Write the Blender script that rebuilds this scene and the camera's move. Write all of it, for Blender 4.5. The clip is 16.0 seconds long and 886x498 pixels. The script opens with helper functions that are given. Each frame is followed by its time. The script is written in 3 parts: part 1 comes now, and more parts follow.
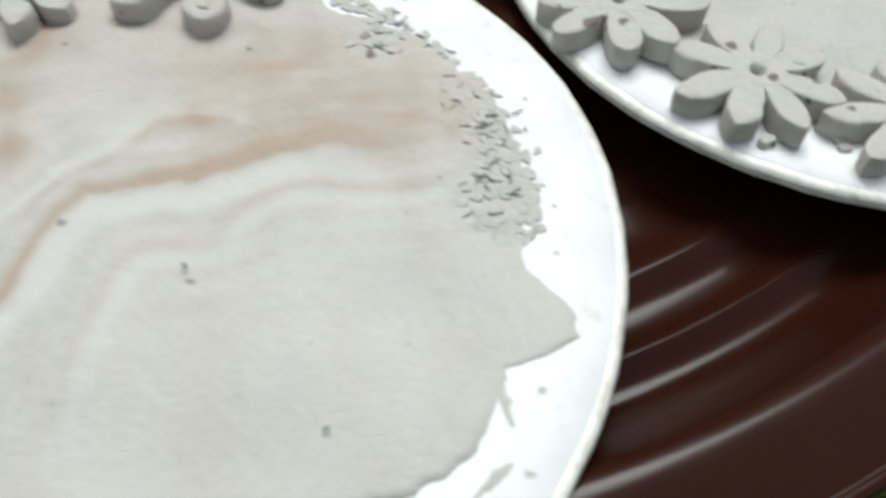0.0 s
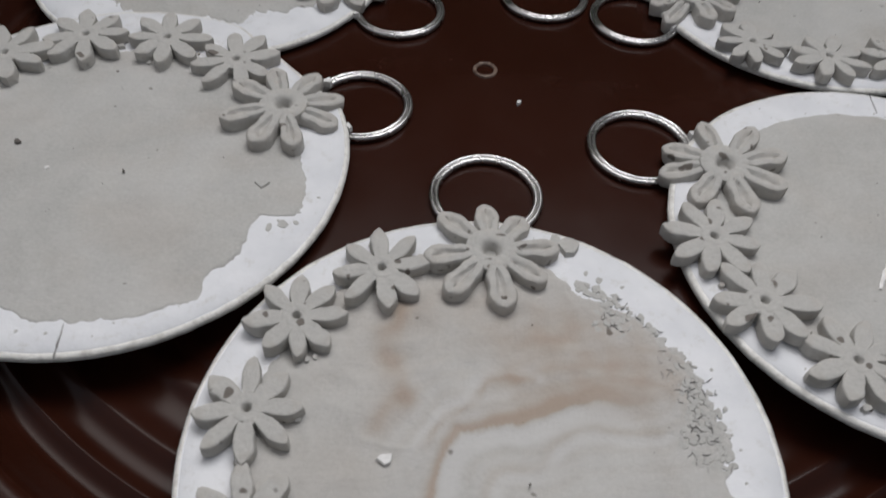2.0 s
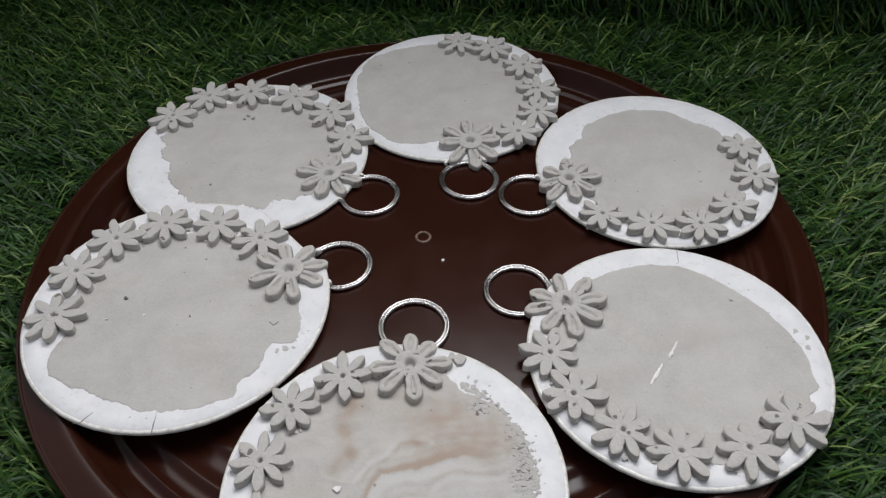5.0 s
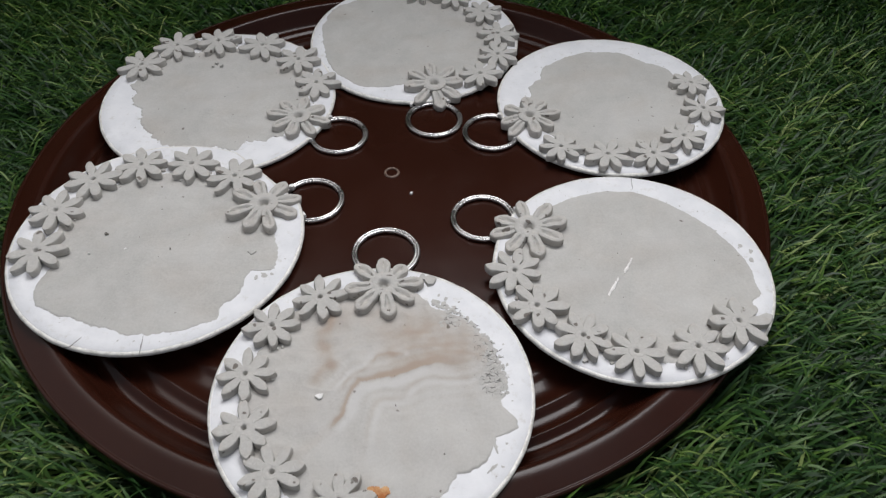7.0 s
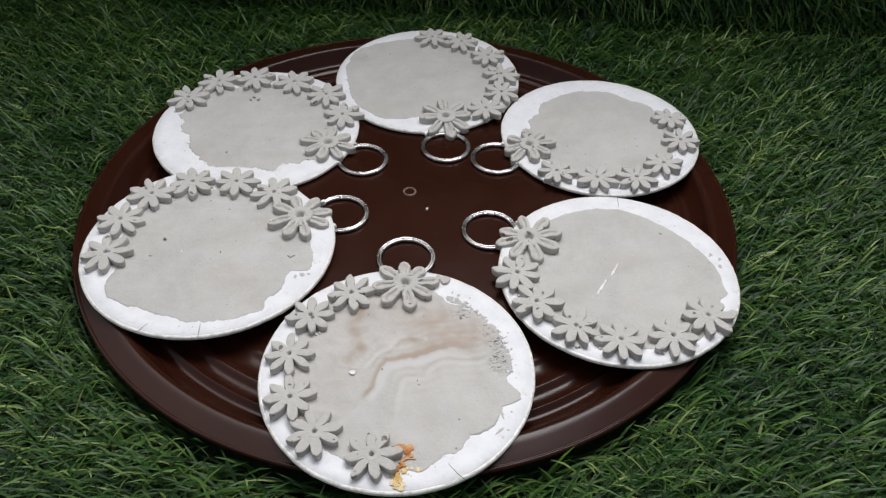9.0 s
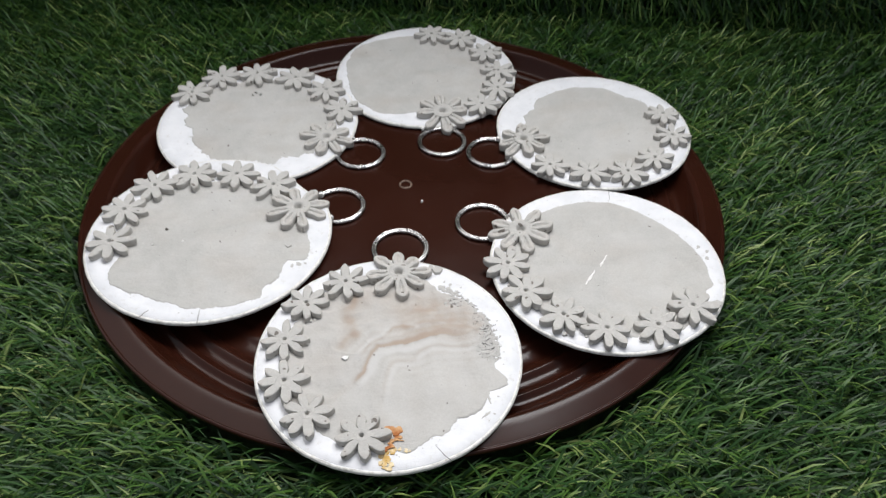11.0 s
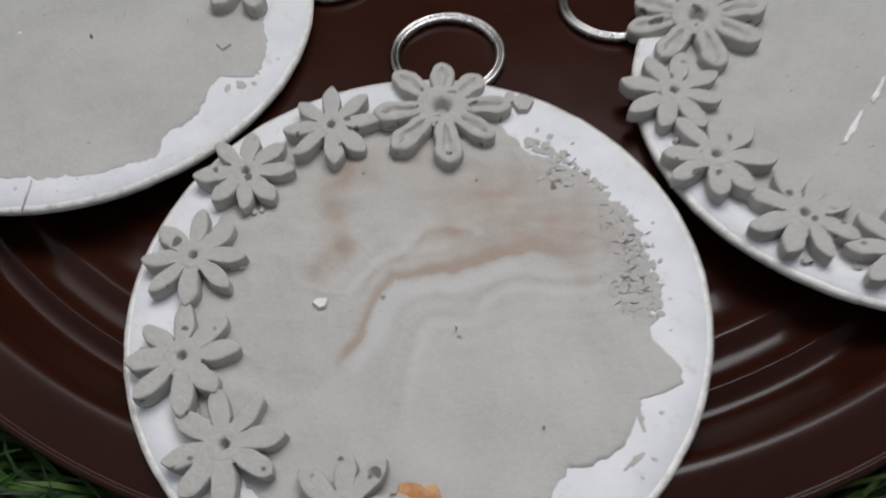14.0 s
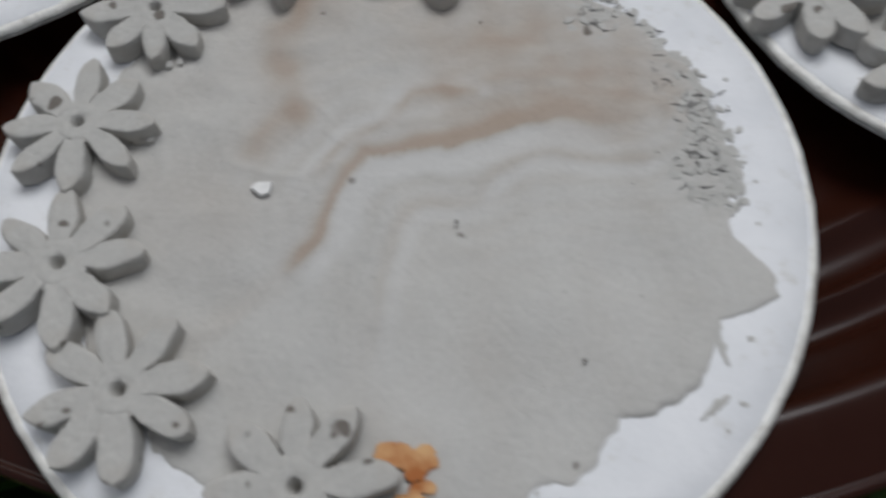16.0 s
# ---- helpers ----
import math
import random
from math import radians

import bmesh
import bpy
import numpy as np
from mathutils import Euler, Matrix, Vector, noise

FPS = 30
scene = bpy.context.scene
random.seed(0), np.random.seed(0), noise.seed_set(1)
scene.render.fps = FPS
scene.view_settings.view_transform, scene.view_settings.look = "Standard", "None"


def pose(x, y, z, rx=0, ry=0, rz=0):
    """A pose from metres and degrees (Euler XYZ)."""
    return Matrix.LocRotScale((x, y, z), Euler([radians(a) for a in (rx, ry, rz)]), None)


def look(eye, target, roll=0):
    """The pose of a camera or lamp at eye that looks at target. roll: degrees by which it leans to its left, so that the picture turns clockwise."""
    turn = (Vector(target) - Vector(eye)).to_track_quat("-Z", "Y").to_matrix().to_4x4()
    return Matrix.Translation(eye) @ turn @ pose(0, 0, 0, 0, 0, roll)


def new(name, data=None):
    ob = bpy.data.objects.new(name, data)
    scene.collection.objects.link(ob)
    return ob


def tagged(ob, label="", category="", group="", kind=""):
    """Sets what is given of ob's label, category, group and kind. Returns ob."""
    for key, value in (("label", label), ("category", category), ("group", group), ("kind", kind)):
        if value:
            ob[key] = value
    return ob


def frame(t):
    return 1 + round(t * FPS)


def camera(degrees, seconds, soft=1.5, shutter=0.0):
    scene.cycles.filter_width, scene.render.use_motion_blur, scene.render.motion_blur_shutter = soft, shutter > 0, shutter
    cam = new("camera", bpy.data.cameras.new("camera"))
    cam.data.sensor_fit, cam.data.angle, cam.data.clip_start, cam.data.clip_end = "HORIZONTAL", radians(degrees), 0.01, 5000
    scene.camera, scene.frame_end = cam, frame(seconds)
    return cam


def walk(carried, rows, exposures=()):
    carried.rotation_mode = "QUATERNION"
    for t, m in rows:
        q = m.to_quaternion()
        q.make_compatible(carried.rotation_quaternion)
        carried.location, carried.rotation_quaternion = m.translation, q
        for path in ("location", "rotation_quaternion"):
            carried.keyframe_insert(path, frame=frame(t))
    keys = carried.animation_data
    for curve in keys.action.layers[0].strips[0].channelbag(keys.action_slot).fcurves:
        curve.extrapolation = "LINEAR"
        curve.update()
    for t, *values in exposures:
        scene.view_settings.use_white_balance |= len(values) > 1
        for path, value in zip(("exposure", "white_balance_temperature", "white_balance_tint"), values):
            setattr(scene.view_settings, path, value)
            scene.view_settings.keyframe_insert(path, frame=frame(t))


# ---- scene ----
# camera and walk: seconds, eye, target, roll
cam = camera(60.76, 16.0, soft=1.25, shutter=0.5)
# a small lens set for the whole tray: what comes very close goes soft
cam.data.dof.use_dof, cam.data.dof.focus_distance, cam.data.dof.aperture_fstop = True, 0.40, 36.0
ROWS = [
    (0, (0.03990, -0.22314, 0.09566), (0.04519, -0.11011, -0.06926), 1.68),
    (0.5, (0.01621, -0.22560, 0.11802), (0.02753, -0.11993, -0.05141), 6.38),
    (1, (0.00381, -0.23005, 0.13294), (0.01141, -0.11824, -0.03275), 4.76),
    (1.5, (-0.01221, -0.23020, 0.15365), (-0.00626, -0.11122, -0.00703), 3.74),
    (2, (-0.01945, -0.23455, 0.17921), (-0.01536, -0.10816, 0.02428), 3.46),
    (2.5, (-0.01650, -0.24189, 0.19383), (-0.01193, -0.11098, 0.04269), 3.57),
    (3, (-0.00915, -0.25261, 0.23091), (-0.00969, -0.11870, 0.08235), 1.38),
    (3.2, (-0.00454, -0.25808, 0.23693), (-0.00376, -0.12251, 0.08990), 1.96),
    (5.3, (0.03048, -0.31712, 0.30647), (0.02365, -0.17640, 0.16452), -1.17),
    (5.5, (0.03295, -0.32032, 0.29826), (0.02920, -0.18307, 0.15283), 0.17),
    (6, (0.03039, -0.32120, 0.29357), (0.03206, -0.18324, 0.14877), 0.18),
    (6.5, (0.02556, -0.32827, 0.29659), (0.02880, -0.18994, 0.15218), 0.33),
    (7, (0.02377, -0.34397, 0.30126), (0.02662, -0.20760, 0.15499), 0.22),
    (7.5, (0.01950, -0.36062, 0.31192), (0.02224, -0.22177, 0.16801), 0.38),
    (8, (0.01672, -0.37819, 0.31972), (0.01968, -0.23742, 0.17769), 0.52),
    (8.5, (0.01485, -0.39084, 0.32697), (0.01822, -0.24922, 0.18578), 0.87),
    (8.7, (0.01069, -0.39651, 0.32938), (0.01532, -0.25337, 0.18978), 1.28),
    (10.8, (0.02153, -0.42878, 0.34410), (0.02315, -0.28220, 0.20798), 0.51),
    (11, (0.02192, -0.41708, 0.33796), (0.02368, -0.27291, 0.19937), 0.74),
    (11.5, (0.02826, -0.39098, 0.31942), (0.02937, -0.25071, 0.17688), 0.68),
    (12, (0.02926, -0.35925, 0.30200), (0.02745, -0.22365, 0.15501), -0.05),
    (12.5, (0.02333, -0.32446, 0.27924), (0.02075, -0.19409, 0.12758), -0.16),
    (13, (0.02663, -0.29272, 0.24151), (0.02302, -0.17110, 0.08279), -0.04),
    (13.5, (0.02234, -0.26243, 0.20330), (0.01800, -0.15008, 0.03790), -0.42),
    (14, (0.01368, -0.24384, 0.17597), (0.00191, -0.14103, 0.00480), -3.61),
    (14.5, (0.00571, -0.22610, 0.14680), (0.00243, -0.13080, -0.02901), 0.41),
    (15, (-0.00118, -0.21934, 0.13348), (-0.00727, -0.12149, -0.04085), -1.00),
    (15.5, (-0.01093, -0.22034, 0.11665), (-0.01390, -0.12814, -0.06081), 1.45),
    (16, (0.00772, -0.22576, 0.12250), (0.00285, -0.13890, -0.05758), -0.85),
]
EXPOSURES = [(0.0, 0.58, 6500, 3), (0.5, 0.13, 6500, 8), (1.0, -0.12, 6500, 10), (1.5, -0.22, 6500, 11), (3.0, -0.14, 6500, 11), (5.5, 0.09, 6500, 11), (7.0, 0.11, 6500, 11), (8.5, 0.26, 6500, 11),
             (11.0, 0.51, 6500, 10), (12.5, 0.12, 6500, 11), (13.5, -0.14, 6450, 11), (14.0, -0.16, 6450, 11), (15.0, -0.20, 6400, 10), (15.5, -0.33, 6350, 9), (16.0, -0.30, 6300, 9)]
walk(cam, [(t, look(eye, target, roll)) for t, eye, target, roll in ROWS], EXPOSURES)

# ---- light: a dull sky, and an area lamp added high behind the tray ----
SUN_TURN, SUN_HEIGHT = radians(-28), radians(60)
world = bpy.data.worlds.new("overcast_sky")
scene.world = world
world.use_nodes = True
wn, wl = world.node_tree.nodes, world.node_tree.links
sky = wn.new("ShaderNodeTexSky")
sky.sky_type, sky.sun_disc = "NISHITA", False
sky.sun_elevation, sky.sun_rotation = SUN_HEIGHT, SUN_TURN
sky.air_density, sky.dust_density = 1.0, 4.0
cloud = wn.new("ShaderNodeHueSaturation")
cloud.inputs["Saturation"].default_value = 0.3
wl.new(sky.outputs[0], cloud.inputs["Color"])
wl.new(cloud.outputs[0], wn["Background"].inputs["Color"])
wn["Background"].inputs["Strength"].default_value = 0.08
# area lamp added as main light, overhead behind and beside the tray; source unseen
added_overhead_lamp = new("added_overhead_lamp", bpy.data.lights.new("added_overhead_lamp", "AREA"))
added_overhead_lamp.data.shape, added_overhead_lamp.data.size, added_overhead_lamp.data.size_y = "RECTANGLE", 0.60, 0.42
added_overhead_lamp.data.energy, added_overhead_lamp.data.color = 7.1, (0.985, 0.985, 1.0)
added_overhead_lamp.matrix_world = look((0.15, 0.28, 0.90), (0.01, 0, 0))


# ---- materials ----
def mat(name, rough=0.6, metal=0.0, spec=0.5):
    m = bpy.data.materials.new(name)
    m.use_nodes = True
    b = m.node_tree.nodes["Principled BSDF"]
    b.inputs["Roughness"].default_value = rough
    b.inputs["Metallic"].default_value = metal
    b.inputs["Specular IOR Level"].default_value = spec
    return m, m.node_tree.nodes, m.node_tree.links, b


def place(nodes, links):
    return nodes.new("ShaderNodeTexCoord").outputs["Object"]


def grain(nodes, links, scale, detail=4.0, rough=0.55, at=None):
    n = nodes.new("ShaderNodeTexNoise")
    n.inputs["Scale"].default_value, n.inputs["Detail"].default_value, n.inputs["Roughness"].default_value = scale, detail, rough
    links.new(at or place(nodes, links), n.inputs["Vector"])
    return n.outputs["Fac"]


def ramp(nodes, links, fac, *stops):
    r = nodes.new("ShaderNodeValToRGB")
    for k, (pos, col) in enumerate(stops):
        e = r.color_ramp.elements[k] if k < 2 else r.color_ramp.elements.new(pos)
        e.position, e.color = pos, (*col, 1)
    links.new(fac, r.inputs[0])
    return r.outputs[0]


def blend(nodes, links, fac, a, b, how="MIX"):
    n = nodes.new("ShaderNodeMix")
    n.data_type, n.blend_type = "RGBA", how
    for sock, v in ((n.inputs[0], fac), (n.inputs[6], a), (n.inputs[7], b)):
        if isinstance(v, (int, float)):
            sock.default_value = v
        elif isinstance(v, tuple):
            sock.default_value = (*v, 1)
        else:
            links.new(v, sock)
    return n.outputs[2]


def relief(nodes, links, shader, height, strength, depth):
    b = nodes.new("ShaderNodeBump")
    b.inputs["Strength"].default_value, b.inputs["Distance"].default_value = strength, depth
    links.new(height, b.inputs["Height"])
    links.new(b.outputs[0], shader.inputs["Normal"])


def attribute(nodes, name):
    a = nodes.new("ShaderNodeAttribute")
    a.attribute_name = name
    return a.outputs["Fac"]


def clay_material(name, pits, tint=(0.0, 0.0, 0.0), many=0.19, rough=0.0007, dirt=0.15):
    m, n, l, s = mat(name, 0.75, spec=0.3)
    base = [0.460 + tint[0], 0.453 + tint[1], 0.430 + tint[2]]
    pale = tuple(c * 1.13 for c in base)
    deep = tuple(c * 0.87 for c in base)
    col = ramp(n, l, grain(n, l, 45, 5), (0.3, deep), (0.7, pale))
    col = blend(n, l, 0.32, col, ramp(n, l, grain(n, l, 130, 6, 0.7), (0.32, tuple(c * 0.80 for c in base)), (0.5, tuple(base)), (0.72, tuple(c * 1.16 for c in base))))
    col = blend(n, l, 0.25, col, ramp(n, l, grain(n, l, 900, 3), (0.3, tuple(c * 0.8 for c in base)), (0.7, tuple(c * 1.2 for c in base))))
    col = blend(n, l, ramp(n, l, grain(n, l, 75, 4, 0.6), (0.48, (0.0, 0.0, 0.0)), (0.74, (dirt, dirt, dirt))), col, (0.40, 0.345, 0.29))
    col = blend(n, l, attribute(n, "brown"), col, (0.365, 0.288, 0.226))
    col = blend(n, l, attribute(n, "pale"), col, (0.56, 0.553, 0.538))
    shift = n.new("ShaderNodeVectorMath")
    shift.operation = "ADD"
    own = n.new("ShaderNodeMath")
    own.operation, own.inputs[1].default_value = "MULTIPLY", 3.7
    l.new(n.new("ShaderNodeObjectInfo").outputs["Random"], own.inputs[0])
    l.new(place(n, l), shift.inputs[0])
    l.new(own.outputs[0], shift.inputs[1])
    spots = ramp(n, l, grain(n, l, pits, 1.0, 0.4, shift.outputs[0]), (many, (0.0, 0.0, 0.0)), (many + 0.045, (1.0, 1.0, 1.0)))
    col = blend(n, l, 0.8, col, blend(n, l, spots, (0.09, 0.07, 0.055), col))
    l.new(col, s.inputs["Base Color"])
    relief(n, l, s, grain(n, l, 420, 7, 0.7), 0.6, rough)
    return m


def board_material():
    m, n, l, s = mat("white_primed_board", 0.6, spec=0.3)
    col = ramp(n, l, grain(n, l, 70, 5), (0.25, (0.66, 0.67, 0.69)), (0.6, (0.75, 0.755, 0.77)))
    col = blend(n, l, ramp(n, l, grain(n, l, 260, 6, 0.7), (0.56, (0, 0, 0)), (0.72, (0.6, 0.6, 0.6))), col, (0.55, 0.535, 0.50))
    l.new(col, s.inputs["Base Color"])
    relief(n, l, s, grain(n, l, 350, 6, 0.6), 0.35, 0.0005)
    return m


def edge_material():
    m, n, l, s = mat("raw_board_edge", 0.33, spec=0.5)
    l.new(ramp(n, l, grain(n, l, 300, 5, 0.7), (0.30, (0.50, 0.48, 0.44)), (0.55, (0.76, 0.75, 0.71))), s.inputs["Base Color"])
    relief(n, l, s, grain(n, l, 800, 4), 0.5, 0.0005)
    return m


def tray_material():
    m, n, l, s = mat("brown_moulded_plastic", 0.25, spec=0.22)
    col = ramp(n, l, grain(n, l, 9, 4), (0.3, (0.021, 0.0058, 0.0032)), (0.7, (0.029, 0.0083, 0.0046)))
    dust = ramp(n, l, grain(n, l, 60, 7, 0.7), (0.6, (0, 0, 0)), (0.9, (0.15, 0.15, 0.15)))
    l.new(blend(n, l, dust, col, (0.10, 0.07, 0.055)), s.inputs["Base Color"])
    l.new(ramp(n, l, grain(n, l, 35, 6, 0.65), (0.3, (0.18, 0.18, 0.18)), (0.75, (0.27, 0.27, 0.27))), s.inputs["Roughness"])
    relief(n, l, s, grain(n, l, 1400, 3), 0.06, 0.0002)
    return m


def chrome_material():
    m, n, l, s = mat("worn_chrome", 0.3, 1.0)
    wear = grain(n, l, 90, 3, 0.5)
    l.new(ramp(n, l, wear, (0.3, (0.50, 0.49, 0.48)), (0.6, (0.60, 0.59, 0.58))), s.inputs["Base Color"])
    l.new(ramp(n, l, wear, (0.4, (0.24, 0.24, 0.24)), (0.7, (0.32, 0.32, 0.32))), s.inputs["Roughness"])
    return m


def grass_material():
    m, n, l, s = mat("artificial_grass_blade", 0.5, spec=0.3)
    col = ramp(n, l, attribute(n, "tone"), (0.0, (0.005, 0.021, 0.005)), (0.4, (0.020, 0.066, 0.011)), (0.8, (0.066, 0.135, 0.020)), (0.98, (0.22, 0.28, 0.09)))
    l.new(col, s.inputs["Base Color"])
    return m


def mat_backing():
    m, n, l, s = mat("turf_backing", 0.9, spec=0.1)
    l.new(ramp(n, l, grain(n, l, 120, 5), (0.3, (0.010, 0.016, 0.008)), (0.7, (0.022, 0.045, 0.014))), s.inputs["Base Color"])
    relief(n, l, s, grain(n, l, 200, 4), 0.8, 0.004)
    return m


def plain(name, dark, lit, scale=300, rough=0.7):
    m, n, l, s = mat(name, rough, spec=0.3)
    l.new(ramp(n, l, grain(n, l, scale, 4), (0.35, dark), (0.65, lit)), s.inputs["Base Color"])
    return m


CLAY = clay_material("dried_grey_clay", 210)
PITTED = clay_material("pitted_grey_clay", 240, (0.030, 0.026, 0.022), 0.26, 0.0013, 0.55)
BOARD, EDGE, TRAY, CHROME = board_material(), edge_material(), tray_material(), chrome_material()
GRASS, BACKING = grass_material(), mat_backing()
WHITE = plain("white_plaster", (0.66, 0.65, 0.63), (0.82, 0.81, 0.79))
DARK = plain("dark_grit", (0.08, 0.072, 0.062), (0.17, 0.155, 0.14))
RUST = plain("rust_stain", (0.60, 0.36, 0.17), (0.36, 0.12, 0.03), 260)
OCHRE = plain("ochre_stain", (0.74, 0.66, 0.46), (0.58, 0.36, 0.10), 240)
MARK = plain("scuffed_brown_plastic", (0.07, 0.042, 0.03), (0.26, 0.19, 0.15), 700, 0.35)
CRACK = plain("crack_line", (0.16, 0.155, 0.15), (0.30, 0.29, 0.28))


# ---- mesh helpers ----
def part(name, bm, material, parent=None, label=""):
    me = bpy.data.meshes.new(name)
    bm.to_mesh(me)
    bm.free()
    me.materials.append(material)
    for p in me.polygons:
        p.use_smooth = True
    ob = new(name, me)
    ob.parent = parent
    return tagged(ob, label)


def shared(name, source, parent, m):
    ob = new(name, source.data)
    ob.parent = parent
    ob.matrix_local = m
    return ob


def lathe(profile, n=128, closed=False):
    bm = bmesh.new()
    rings = []
    for r, z in profile:
        if r < 1e-6:
            rings.append([bm.verts.new((0, 0, z))])
        else:
            rings.append([bm.verts.new((r * math.cos(2 * math.pi * k / n), r * math.sin(2 * math.pi * k / n), z)) for k in range(n)])
    pairs = list(zip(rings, rings[1:])) + ([(rings[-1], rings[0])] if closed else [])
    for a, b in pairs:
        for k in range(n):
            j = (k + 1) % n
            loop = [a[0] if len(a) == 1 else a[k], b[0] if len(b) == 1 else b[k], b[0] if len(b) == 1 else b[j], a[0] if len(a) == 1 else a[j]]
            bm.faces.new(list(dict.fromkeys(loop)))
    bmesh.ops.recalc_face_normals(bm, faces=bm.faces)
    return bm


def smooth_line(points, n):
    """A soft curve through a few (r, z) points."""
    out = []
    p = [points[0]] + list(points) + [points[-1]]
    for k in range(1, len(p) - 2):
        for i in range(n):
            t = i / n
            c = [0.5 * (2 * p[k][d] + (p[k + 1][d] - p[k - 1][d]) * t + (2 * p[k - 1][d] - 5 * p[k][d] + 4 * p[k + 1][d] - p[k + 2][d]) * t * t
                 + (3 * p[k][d] - p[k - 1][d] - 3 * p[k + 1][d] + p[k + 2][d]) * t ** 3) for d in (0, 1)]
            out.append((max(0.0, c[0]), c[1]))
    return out + [points[-1]]


def sharpen(ob, degrees=40):
    ob.data.set_sharp_from_angle(angle=radians(degrees))
    return ob


# ---- the setting: turf on the ground and a turf-clad wall behind ----
GROUND, WALL_TURN = -0.0215, -5.5
WALL_AT = Vector((0.0, 0.292, GROUND))


def sheet(w, d, t, cuts=24):
    bm = bmesh.new()
    bmesh.ops.create_grid(bm, x_segments=cuts, y_segments=cuts, size=0.5)
    for v in bm.verts:
        v.co.x, v.co.y = v.co.x * w, v.co.y * d
    ext = bmesh.ops.extrude_face_region(bm, geom=bm.faces[:])
    for v in [g for g in ext["geom"] if isinstance(g, bmesh.types.BMVert)]:
        v.co.z -= t
    bmesh.ops.recalc_face_normals(bm, faces=bm.faces)
    return bm


ground = part("ground", sheet(12, 12, 0.02), BACKING)
ground.location.z = GROUND
tagged(ground, "dark green backing of an artificial turf mat", "ground", kind="structure")
wall = part("wall_north", sheet(2.4, 0.56, 0.03), BACKING)
wall.matrix_world = Matrix.Translation(WALL_AT + Vector((0, 0.004, 0.28))) @ pose(0, 0, 0, 90, 0, WALL_TURN)
tagged(wall, "upright wall clad in dark artificial turf", "wall", kind="structure")


def turf(name, material, spots, rng, lean, frame_matrix, length=(0.019, 0.036), flat=(0.25, 0.75), clear=0.0, broad=1.0):
    """Many bent blades as one mesh; spots: base points, lean: the grain's direction."""
    n = len(spots)
    side = rng.choice([0.0, math.pi], n, p=[0.5, 0.5])
    turn = lean + side + rng.normal(0, 0.55, n)
    size = rng.uniform(*length, n)
    low = rng.uniform(*flat, n)
    out = np.stack([np.cos(turn), np.sin(turn)], 1)
    if clear:
        tip = spots + out * (size * np.sqrt(1 - low ** 2) * 1.02)[:, None]
        keep = np.hypot(tip[:, 0], tip[:, 1]) > clear
        spots, turn, size, low, out, n = spots[keep], turn[keep], size[keep], low[keep], out[keep], int(keep.sum())
    wide = np.stack([-out[:, 1], out[:, 0]], 1)
    half = rng.uniform(0.00045, 0.00085, n) * broad
    verts = np.zeros((n, 7, 3))
    for k, (along, up, w) in enumerate(((0.0, 0.0, 1.0), (0.40, 0.54, 1.0), (0.72, 0.86, 0.8))):
        for s in (0, 1):
            verts[:, 2 * k + s, :2] = spots + out * (size * along * np.sqrt(1 - low ** 2))[:, None] + wide * ((2 * s - 1) * half * w)[:, None]
            verts[:, 2 * k + s, 2] = size * up * low + (2 * s - 1) * half * 0.5 * rng.uniform(-1, 1, n)
    verts[:, 6, :2] = spots + out * (size * np.sqrt(1 - low ** 2) * 1.02)[:, None]
    verts[:, 6, 2] = size * low * rng.uniform(0.85, 1.05, n)
    base = (np.arange(n) * 7)[:, None]
    quads = np.concatenate([base + np.array([[0, 1, 3, 2]]), base + np.array([[2, 3, 5, 4]])]).reshape(-1, 4)
    tris = base + np.array([[4, 5, 6]])
    me = bpy.data.meshes.new(name)
    me.vertices.add(n * 7)
    me.vertices.foreach_set("co", verts.reshape(-1))
    loops = np.concatenate([quads.reshape(-1), tris.reshape(-1)])
    starts = np.concatenate([np.arange(len(quads)) * 4, len(quads) * 4 + np.arange(n) * 3])
    me.loops.add(len(loops))
    me.loops.foreach_set("vertex_index", loops.astype(np.int32))
    me.polygons.add(len(starts))
    me.polygons.foreach_set("loop_start", starts.astype(np.int32))
    me.update(calc_edges=True)
    tone = np.clip(rng.beta(1.25, 1.65, n) + 0.25 * np.array([noise.noise((x * 9, y * 9, 3.0)) for x, y in spots]), 0, 1)
    me.attributes.new("tone", "FLOAT", "POINT").data.foreach_set("value", np.repeat(tone, 7).astype(np.float32))
    me.materials.append(material)
    ob = new(name, me)
    ob.matrix_world = frame_matrix
    return ob


rng = np.random.default_rng(7)
lawn = np.stack([rng.uniform(-0.66, 0.70, 165000), rng.uniform(-0.42, 0.36, 165000)], 1)
behind = lawn[:, 1] > WALL_AT.y - 0.002 + lawn[:, 0] * math.tan(radians(WALL_TURN))
lawn = lawn[(np.hypot(lawn[:, 0], lawn[:, 1]) > 0.2150) & ~behind]
tagged(turf("grass", GRASS, lawn, rng, 0.1, pose(0, 0, GROUND), clear=0.2185), "short green artificial grass blades lying on the ground", "grass", kind="stuff")
outer = np.stack([rng.uniform(-1.25, 1.25, 150000), rng.uniform(-1.1, 0.42, 150000)], 1)
inner = (np.abs(outer[:, 0] - 0.02) < 0.68) & (np.abs(outer[:, 1] + 0.03) < 0.39)
outer = outer[~inner & ~(outer[:, 1] > WALL_AT.y - 0.002 + outer[:, 0] * math.tan(radians(WALL_TURN)))]
tagged(turf("outer_grass", GRASS, outer, rng, 0.1, pose(0, 0, GROUND), broad=1.5), "green artificial grass further out on the ground", "grass", kind="stuff")
cladding = np.stack([rng.uniform(-1.2, 1.2, 100000), rng.uniform(0.0, 0.56, 100000)], 1)
